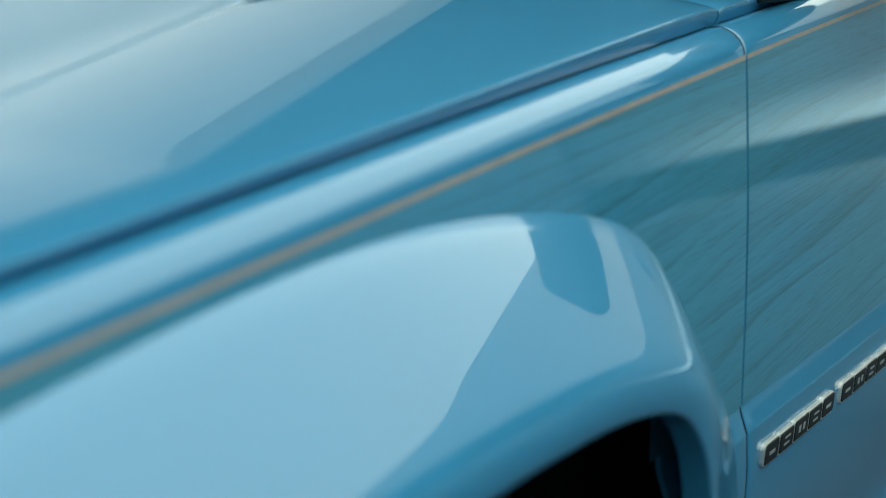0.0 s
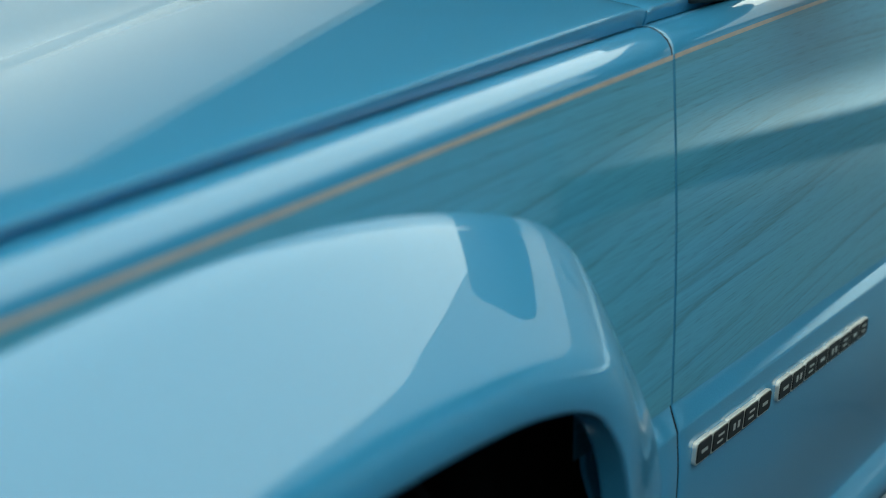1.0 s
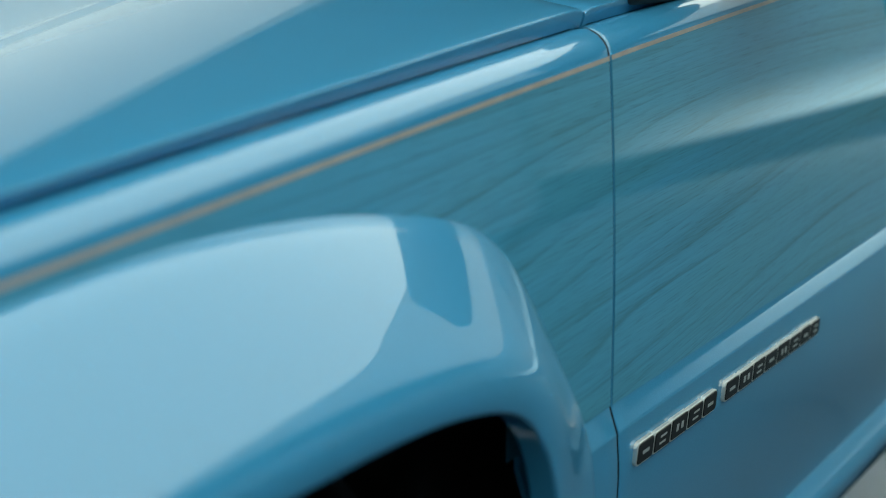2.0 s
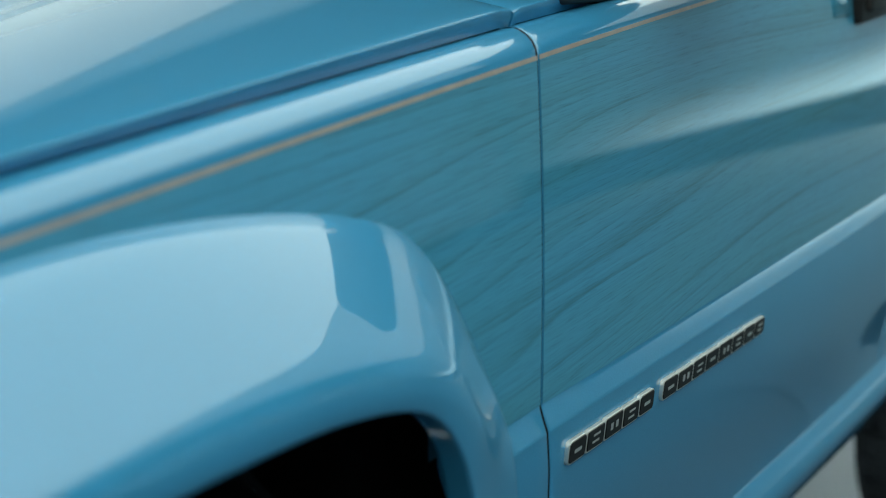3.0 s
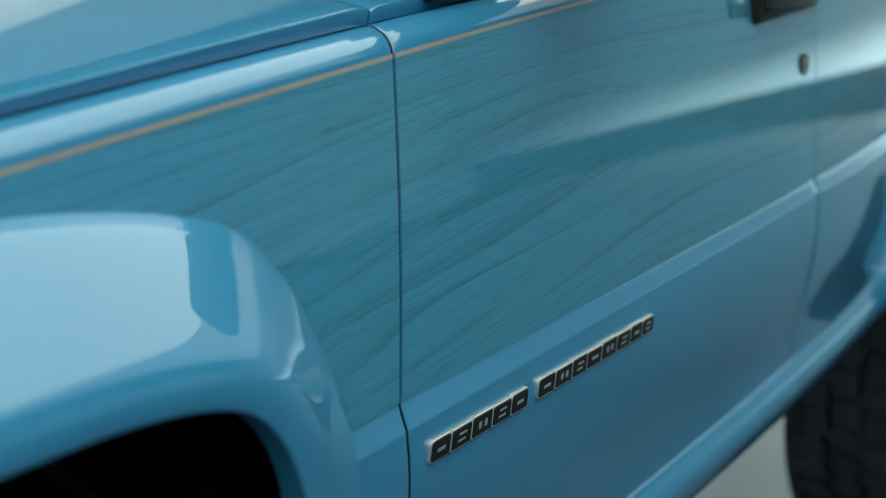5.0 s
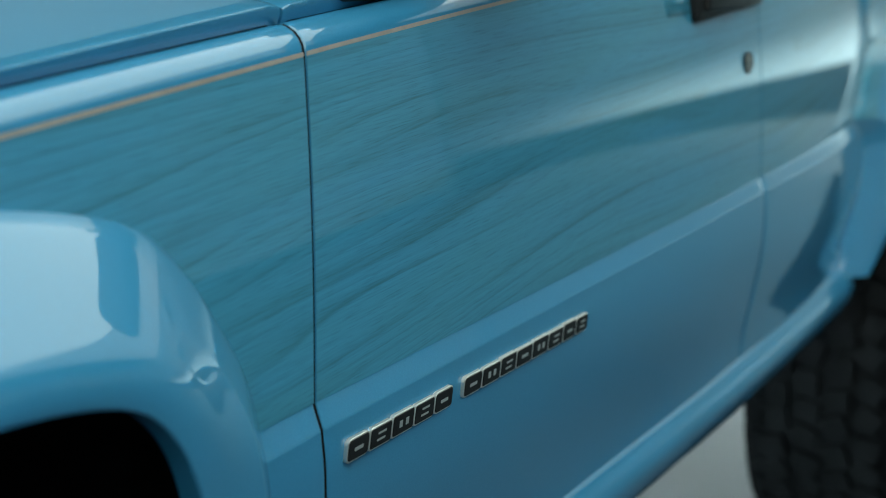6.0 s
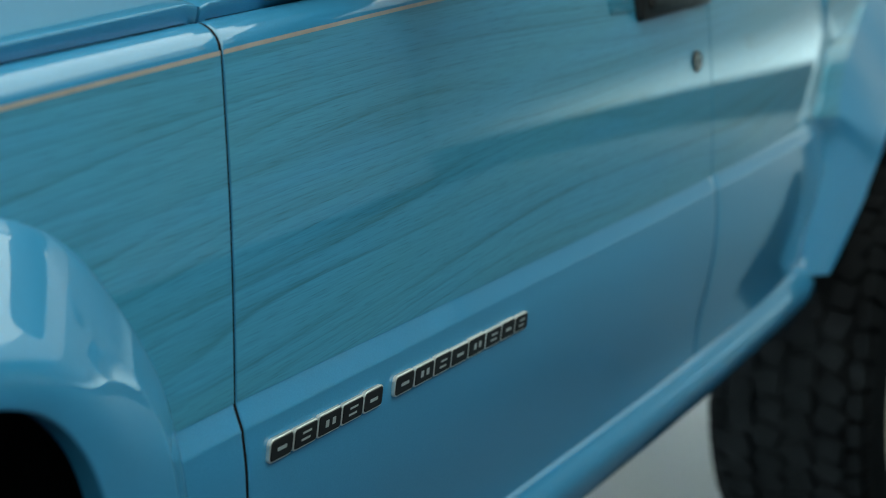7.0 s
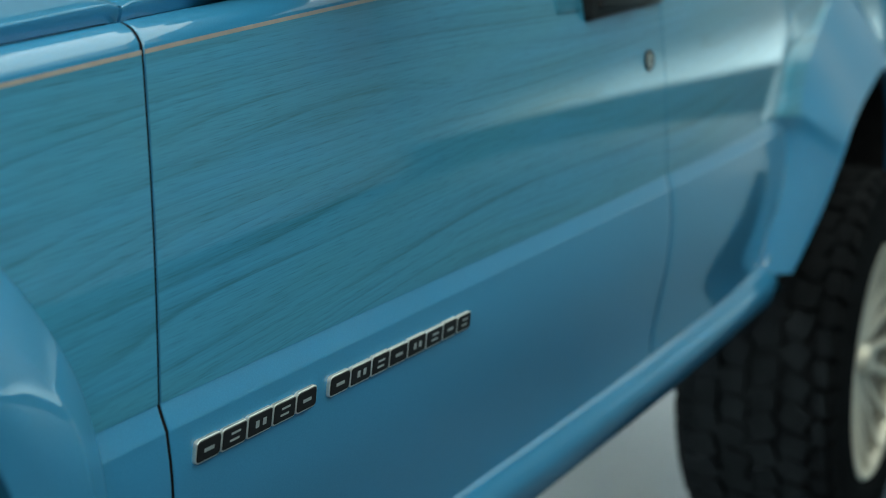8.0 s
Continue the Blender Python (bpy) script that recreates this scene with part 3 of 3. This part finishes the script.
# ---------------------------------------------------------------- wheels
def wheel(cx):
    """A wheel whose outer face looks to -y; the axle is at y = 0.09."""
    base = new("wheel")
    base.parent = car
    base.location = (cx, 0.085, 0.454)
    R, W = 0.436, 0.16
    side = [(-W + 0.035, 0.262), (-W - 0.004, 0.2725), (-W - 0.012, 0.285), (-W - 0.014, 0.305), (-W - 0.012, 0.34), (-W - 0.006, 0.375), (-W + 0.004, 0.402), (-W + 0.024, R - 0.014), (-W + 0.06, R - 0.004)]
    prof = side + [(0, R)] + [(-y, r) for y, r in side[::-1]]
    n = 96
    rows = [[(r * math.cos(2 * math.pi * k / n), y, r * math.sin(2 * math.pi * k / n)) for y, r in prof] for k in range(n + 1)]
    bm = sheet(rows)
    bmesh.ops.remove_doubles(bm, verts=bm.verts, dist=1e-5)
    tyre = part("tyre", bm, rubber, base, "black mud-terrain tyre")
    # tread: staggered six-sided blocks and shoulder lugs
    bm = bmesh.new()
    rng = random.Random(5)
    count = 44

    def lug(a0, y0, sa, sy, h, turn, rb):
        pts = []
        for px, py in ((-1, -0.75), (-0.75, -1), (0.8, -1), (1, -0.7), (1, 0.8), (0.7, 1), (-0.8, 1), (-1, 0.7)):
            u, v = px * sa, py * sy
            pts.append((u * math.cos(turn) - v * math.sin(turn), u * math.sin(turn) + v * math.cos(turn)))
        low, top = [], []
        for u, v in pts:
            for ring, rr, k in ((low, rb - 0.008, 1.0), (top, rb + h, 0.93)):
                an, yy = a0 + u * k / rb, y0 + v * k
                ring.append(bm.verts.new((rr * math.cos(an), yy, rr * math.sin(an))))
        bm.faces.new(top)
        for i in range(8):
            j = (i + 1) % 8
            bm.faces.new((low[i], low[j], top[j], top[i]))

    for k in range(count):
        a = 2 * math.pi * k / count
        for y, off, sa, sy, turn in ((-0.093, 0.0, 0.0285, 0.0275, 0.30), (-0.031, 0.5, 0.0285, 0.0285, -0.25), (0.031, 0.0, 0.0285, 0.0285, 0.25), (0.093, 0.5, 0.0285, 0.0275, -0.30)):
            lug(a + (off + rng.uniform(-0.08, 0.08)) * 2 * math.pi / count, y + rng.uniform(-0.004, 0.004), sa * rng.uniform(0.92, 1.05), sy, 0.0075, turn + rng.uniform(-0.25, 0.25), R - 0.002)
        for sgn in (-1, 1):
            lug(a + 0.5 * 2 * math.pi / count, sgn * 0.139, 0.029, 0.016, 0.007, 0.12 * sgn, R - 0.008)
            # shoulder bars that reach down the sidewall
            aa = a + 0.5 * 2 * math.pi / count
            w2 = 0.027 if k % 2 else 0.021
            v = []
            for rr, yy in ((R - 0.004, sgn * 0.142), (R - 0.02, sgn * 0.1655), (0.385, sgn * 0.1690), (0.370, sgn * 0.160), (0.40, sgn * 0.140)):
                for sd in (-1, 1):
                    an = aa + sd * w2 / rr
                    v.append(bm.verts.new((rr * math.cos(an), yy, rr * math.sin(an))))
            for i in range(0, 8, 2):
                bm.faces.new((v[i], v[i + 1], v[i + 3], v[i + 2]))
            bm.faces.new((v[0], v[2], v[4], v[6], v[8]))
            bm.faces.new((v[1], v[3], v[5], v[7], v[9]))
    part("tread", bm, rubber, tyre, "chunky black tread blocks", smooth=False)
    # rim: barrel, lip and split spokes
    def turned(ring):
        bm = sheet([[(r * math.cos(2 * math.pi * k / 72), y, r * math.sin(2 * math.pi * k / 72)) for y, r in ring + ring[:1]] for k in range(73)])
        bmesh.ops.remove_doubles(bm, verts=bm.verts, dist=1e-5)
        return bm

    rim = part("rim", turned([(-0.164, 0.262), (-0.169, 0.266), (-0.164, 0.271), (-0.13, 0.270), (-0.125, 0.258), (-0.156, 0.257)]), alloy, base, "pale silver alloy rim")
    # Shade inside the rim is put into the barrel's grey.
    part("barrel", turned([(-0.127, 0.264), (-0.11, 0.25), (-0.05, 0.238), (0.12, 0.238), (0.13, 0.268), (0.13, 0.262), (0.12, 0.23), (-0.05, 0.23), (-0.11, 0.243), (-0.127, 0.257)]), disc_rim_shade, rim, "inside of the rim, its shade painted dull grey")
    for k in range(8):
        bm = bmesh.new()
        for s in (-1, 1):
            rows = []
            for j in range(9):
                u = j / 8
                r = 0.05 + (0.262 - 0.05) * u
                off = s * (0.010 + 0.042 * u ** 1.2)
                hw = 0.0115 - 0.002 * u
                y = -0.128 - 0.036 * u ** 1.5
                rows.append([(r, y + dy, off + dz) for dy, dz in ((0.015, -hw), (0.005, -hw), (0.001, -hw * 0.5), (0.0, 0.0), (0.001, hw * 0.5), (0.005, hw), (0.015, hw), (0.015, -hw))])
            m = sheet(rows)
            tmp = bpy.data.meshes.new("spoke_half")
            m.to_mesh(tmp)
            m.free()
            bm.from_mesh(tmp)
            bpy.data.meshes.remove(tmp)
        bmesh.ops.rotate(bm, verts=bm.verts, cent=(0, 0, 0), matrix=Matrix.Rotation(2 * math.pi * (k + 0.3) / 8, 3, "Y"))
        crisp(part("spoke", bm, alloy, rim), 30)
    bm = bmesh.new()
    rows = [[(r * math.cos(2 * math.pi * k / 40), y, r * math.sin(2 * math.pi * k / 40)) for y, r in ((-0.150, 0.0005), (-0.150, 0.028), (-0.143, 0.034), (-0.128, 0.038), (-0.122, 0.060), (-0.105, 0.064), (0.1, 0.064))] for k in range(41)]
    bm = sheet(rows)
    bmesh.ops.remove_doubles(bm, verts=bm.verts, dist=1e-5)
    crisp(part("hub", bm, alloy, rim, "round alloy hub"), 30)
    # Disc widened behind the spokes; its grey puts shade into their gaps.
    bm = bmesh.new()
    rows = [[(r * math.cos(2 * math.pi * k / 40), y, r * math.sin(2 * math.pi * k / 40)) for y, r in ((-0.078, 0.05), (-0.078, 0.224), (-0.04, 0.224), (-0.04, 0.05))] for k in range(41)]
    part("brake_disc", sheet(rows), disc_rim_shade, base, "brake disc widened as a dull grey backing for the spoke gaps", smooth=False)
    return base


rear_wheel = wheel(2.145)
copy_thing(rear_wheel, pose(-0.545, 0.085, 0.454))
for cx in (-0.545, 2.145):
    copy_thing(rear_wheel, pose(cx, 1.46, 0.454, 0, 0, 180))


# ---------------------------------------------------------------- door fittings
def badge(x0, x1, cells):
    """A word-long badge: a row of slanted black enamel blocks on bright metal, each with its own rim; the blocks bear no letters.
    cells: for every block its width, and the bright slots in it as (left, right, low, high) in shares of the block."""
    z0, z1 = 0.9785, 0.9965
    face, back = -0.0113, side_y(0.2, 0.985) + 0.0005
    h = z1 - z0
    slant = 0.24 * h
    total = sum(w for w, _ in cells)

    def slab(bm, xa, xb, za, zb, y_back, y_front, cut):
        pts = []
        for cx, cz, a0 in ((xb - cut, za + cut, -90), (xb - cut, zb - cut, 0), (xa + cut, zb - cut, 90), (xa + cut, za + cut, 180)):
            for q in (0, 30, 60, 90):
                pts.append((cx + cut * math.cos(radians(a0 + q)), cz + cut * math.sin(radians(a0 + q))))
        n = len(pts)
        sh = lambda x, z: x + slant * (z - z0) / h
        rear = [bm.verts.new((sh(x, z), y_back, z)) for x, z in pts]
        cxm, czm = (xa + xb) / 2, (za + zb) / 2
        mid = [bm.verts.new((sh(x, z), y_front + 0.0005, z)) for x, z in pts]
        front = [bm.verts.new((sh(cxm + (x - cxm) * 0.95, z), y_front, czm + (z - czm) * 0.96)) for x, z in pts]
        bm.faces.new(front)
        for i in range(n):
            j = (i + 1) % n
            bm.faces.new((rear[i], rear[j], mid[j], mid[i]))
            bm.faces.new((mid[i], mid[j], front[j], front[i]))

    bm = bmesh.new()
    slab(bm, x0 + 0.002, x1 - 0.002, z0 + h * 0.12, z0 + h * 0.80, back, face + 0.0016, 0.003)
    owner = part("badge", bm, satin, door, "black enamel badge with bright metal rims", smooth=False)
    x, rim = x0, 0.0013
    for k, (w, slots) in enumerate(cells):
        a, b = x, x + (x1 - x0) * w / total
        x = b
        top = z1 - (0.0 if k % 2 == 0 else 0.0006)
        bm = bmesh.new()
        slab(bm, a + 0.0002, b - 0.0002, z0, top, back, face, 0.0042 if k in (0, len(cells) - 1) else 0.0028)
        rim_ob = part("badge_rim", bm, satin, owner, smooth=False)
        bm = bmesh.new()
        slab(bm, a + rim, b - rim, z0 + rim, top - rim, face + 0.0004, face - 0.0007, 0.0030 if k in (0, len(cells) - 1) else 0.0018)
        part("badge_block", bm, enamel, rim_ob, smooth=False)
        for l, r, lo, hi in slots:
            bm = bmesh.new()
            slab(bm, a + (b - a) * l, a + (b - a) * r, z0 + h * lo, z0 + h * hi, face, face - 0.0009, 0.0005)
            part("badge_slot", bm, satin, rim_ob, smooth=False)


ONE = [(0.30, 0.70, 0.41, 0.57)]
TWO = [(0.30, 0.68, 0.30, 0.40), (0.34, 0.72, 0.58, 0.68)]
PAIR = [(0.30, 0.44, 0.34, 0.66), (0.58, 0.72, 0.34, 0.66)]
badge(0.0195, 0.169, [(1.0, ONE), (1.05, TWO), (1.1, PAIR), (1.05, TWO), (1.0, ONE)])
badge(0.1865, 0.430, [(1.0, ONE), (1.05, PAIR), (0.95, TWO), (1.0, ONE), (1.05, PAIR), (1.0, TWO), (0.9, ONE), (0.9, TWO)])


def handle():
    y = side_y(0.86, 1.28)
    bm = bmesh.new()
    block(bm, 0.762, 0.925, y - 0.010, y + 0.03, 1.274, 1.352, 0.007, 3)
    for v in bm.verts:      # the lower edge rises towards the back
        if v.co.z < 1.31:
            v.co.z += 0.010 * smoothstep(0.83, 0.925, v.co.x)
    h = part("door_handle", bm, black_trim, door, "black plastic pull handle")
    bm = bmesh.new()
    block(bm, 0.780, 0.910, y - 0.017, y - 0.009, 1.288, 1.34, 0.004, 3)
    part("handle_flap", bm, black_trim, h, "black flap")
    bm = bmesh.new()
    block(bm, 0.926, 1.012, y - 0.007, y + 0.03, 1.284, 1.350, 0.006, 3)
    for v in bm.verts:
        if v.co.z < 1.31:
            v.co.z += 0.005 * smoothstep(0.93, 1.01, v.co.x)
    part("handle_end", bm, grey_trim, h, "dark grey end cap")
    bm = bmesh.new()
    block(bm, 0.682, 0.761, y - 0.0009, y + 0.02, 1.2775, 1.352, 0.012, 4)
    part("handle_recess", bm, wood, h, "blue-green recess")


handle()


def lock():
    x, z = 0.957, 1.2135
    y = side_y(x, z)
    rows = []
    for k in range(33):
        a = 2 * math.pi * k / 32
        rows.append([(x + r * math.cos(a), y - d, z + r * math.sin(a)) for r, d in ((0.0145, -0.003), (0.0145, 0.003), (0.0135, 0.004), (0.0115, 0.0043), (0.0104, 0.003))])
    bm = sheet(rows)
    ob = part("door_lock", bm, black_trim, door, "round black lock bezel")
    rows = [[(x + r * math.cos(2 * math.pi * k / 32), y - d, z + r * math.sin(2 * math.pi * k / 32)) for r, d in ((0.0104, 0.0030), (0.0001, 0.0034))] for k in range(33)]
    part("lock_barrel", sheet(rows), satin, ob, "satin metal lock barrel")
    bm = bmesh.new()
    block(bm, x - 0.0008, x + 0.0008, y - 0.0042, y, z - 0.004, z + 0.004)
    part("key_slot", bm, gap_dark, ob, smooth=False)


lock()


def mirror():
    bm = bmesh.new()
    block(bm, 0.110, 0.212, 0.040, 0.12, 1.318, 1.41, 0.008, 3)
    m = part("side_mirror", bm, black_trim, car, "black plastic side mirror")
    bm = bmesh.new()
    block(bm, 0.150, 0.300, 0.02, 0.080, 1.386, 1.410, 0.010, 3)
    part("mirror_arm", bm, black_trim, m, "short black arm")
    bm = bmesh.new()
    block(bm, 0.225, 0.320, -0.154, 0.046, 1.369, 1.503, 0.026, 4)
    for v in bm.verts:
        v.co.x += 0.25 * (v.co.z - 1.369)
    part("mirror_housing", bm, black_trim, m, "rounded black housing")
    bm = bmesh.new()
    block(bm, 0.330, 0.350, -0.132, -0.034, 1.395, 1.478, 0.002)
    part("mirror_glass", bm, chrome, m, "mirror glass", smooth=False)


mirror()


# ---------------------------------------------------------------- upper body
def greenhouse():
    """Roof, pillars, glass and the far side that close the car."""
    yc = 0.755
    lower = [(0.50, 0.085, 1.375), (1.0, 0.087, 1.40), (2.0, 0.10, 1.43), (3.45, 0.16, 1.44)]
    upper = [(1.12, 0.22, 1.82), (1.45, 0.215, 1.87), (2.0, 0.22, 1.87), (3.2, 0.27, 1.84)]
    lo, up = curve_points(lower, 40), curve_points(upper, 40)
    # roof
    rows = []
    for p in up:
        rows.append([(p[0], y, p[2] + 0.05 * math.sin(math.pi * u)) for u, y in [(k / 20, p[1] + (2 * yc - 2 * p[1]) * k / 20) for k in range(21)]])
    thick(raw("roof", sheet(rows), paint, car, "sky-blue roof"), 0.02)
    for side in (1, -1):
        fy = (lambda y: y) if side == 1 else (lambda y: 2 * yc - y)
        rows = [[(a[0] + (b[0] - a[0]) * k / 6, fy(a[1] + (b[1] - a[1]) * k / 6 - 0.012 * math.sin(math.pi * k / 6)), a[2] + (b[2] - a[2]) * k / 6) for k in range(7)] for a, b in zip(lo, up)]
        thick(raw("side_glass", sheet(rows), glass, car, "dark side windows"), 0.005)
        for i0, i1, mat_, nm in ((0, 3, black_trim, "pillar"), (13, 15, black_trim, "pillar"), (25, 27, black_trim, "pillar"), (37, 39, paint, "pillar")):
            rows = []
            for i in range(i0, i1 + 1):
                a, b = lo[i], up[i]
                rows.append([(a[0] + (b[0] - a[0]) * k / 6, fy(a[1] + (b[1] - a[1]) * k / 6 - 0.012 * math.sin(math.pi * k / 6) - 0.008), a[2] + (b[2] - a[2]) * k / 6) for k in range(7)])
            thick(raw(nm, sheet(rows), mat_, car), 0.03)
    a, b = lo[0], up[0]
    rows = []
    for k in range(13):
        u = k / 12
        y0, z0, x0 = a[1] + (b[1] - a[1]) * u, a[2] + (b[2] - a[2]) * u, a[0] + (b[0] - a[0]) * u
        rows.append([(x0 - 0.10 * math.sin(math.pi * j / 16), y0 + (2 * yc - 2 * y0) * j / 16, z0) for j in range(17)])
    thick(raw("windshield", sheet(rows), glass, car, "dark windshield"), 0.006)
    # shelf between the doors and the glass
    rows = []
    for x in [0.50 + 3.02 * k / 60 for k in range(61)]:
        s = stripe_z(x)
        y0 = side_y(x, s) + 0.021
        g = lo[min(39, max(0, int(round((x - 0.5) / 2.95 * 39))))]
        rows.append([(x, y0, s + 0.021), (x, y0 + 0.005, s + 0.03), (x, max(y0 + 0.008, g[1] - 0.004), max(g[2], s + 0.035)), (x, max(y0 + 0.03, g[1] + 0.03), max(g[2], s + 0.035))])
    thick(raw("window_sill", sheet(rows), paint, car, "sky-blue sill under the windows"), 0.004)
    # far side, nose and tail
    rows = []
    for x in [-1.42 + 4.97 * k / 60 for k in range(61)]:
        rows.append([(x, 2 * yc - y, z) for y, z in upper_section(x)[::3] + lower_section(x)[::2]])
    far = sheet(rows, lambda c: (-0.98 < c.x < -0.13 or 1.75 < c.x < 2.6) and c.z < 1.13)
    thick(raw("far_side", far, paint, car, "sky-blue far side"), 0.004)
    for x, nm, tx in ((-1.43, "nose", -1), (3.55, "tail", 1)):
        rows = []
        top = stripe_z(x) + 0.03 if tx < 0 else 1.45
        for k in range(17):
            u = k / 16
            y = 0.02 + (2 * yc - 0.04) * u
            bow = 0.10 * math.sin(math.pi * u) ** 0.6
            rows.append([(x + tx * bow * (0.5 + 0.5 * math.sin(math.pi * j / 8)), y, 0.6 + (top - 0.6) * j / 8) for j in range(9)])
        thick(raw(nm, sheet(rows), paint, car, "sky-blue " + nm + " panel"), 0.005)
    rows = [[(up[-1][0] + 0.35 * k / 6, up[-1][1] + (2 * yc - 2 * up[-1][1]) * j / 12, up[-1][2] - 0.40 * k / 6) for j in range(13)] for k in range(7)]
    thick(raw("rear_glass", sheet(rows), glass, car, "dark rear window"), 0.005)


greenhouse()
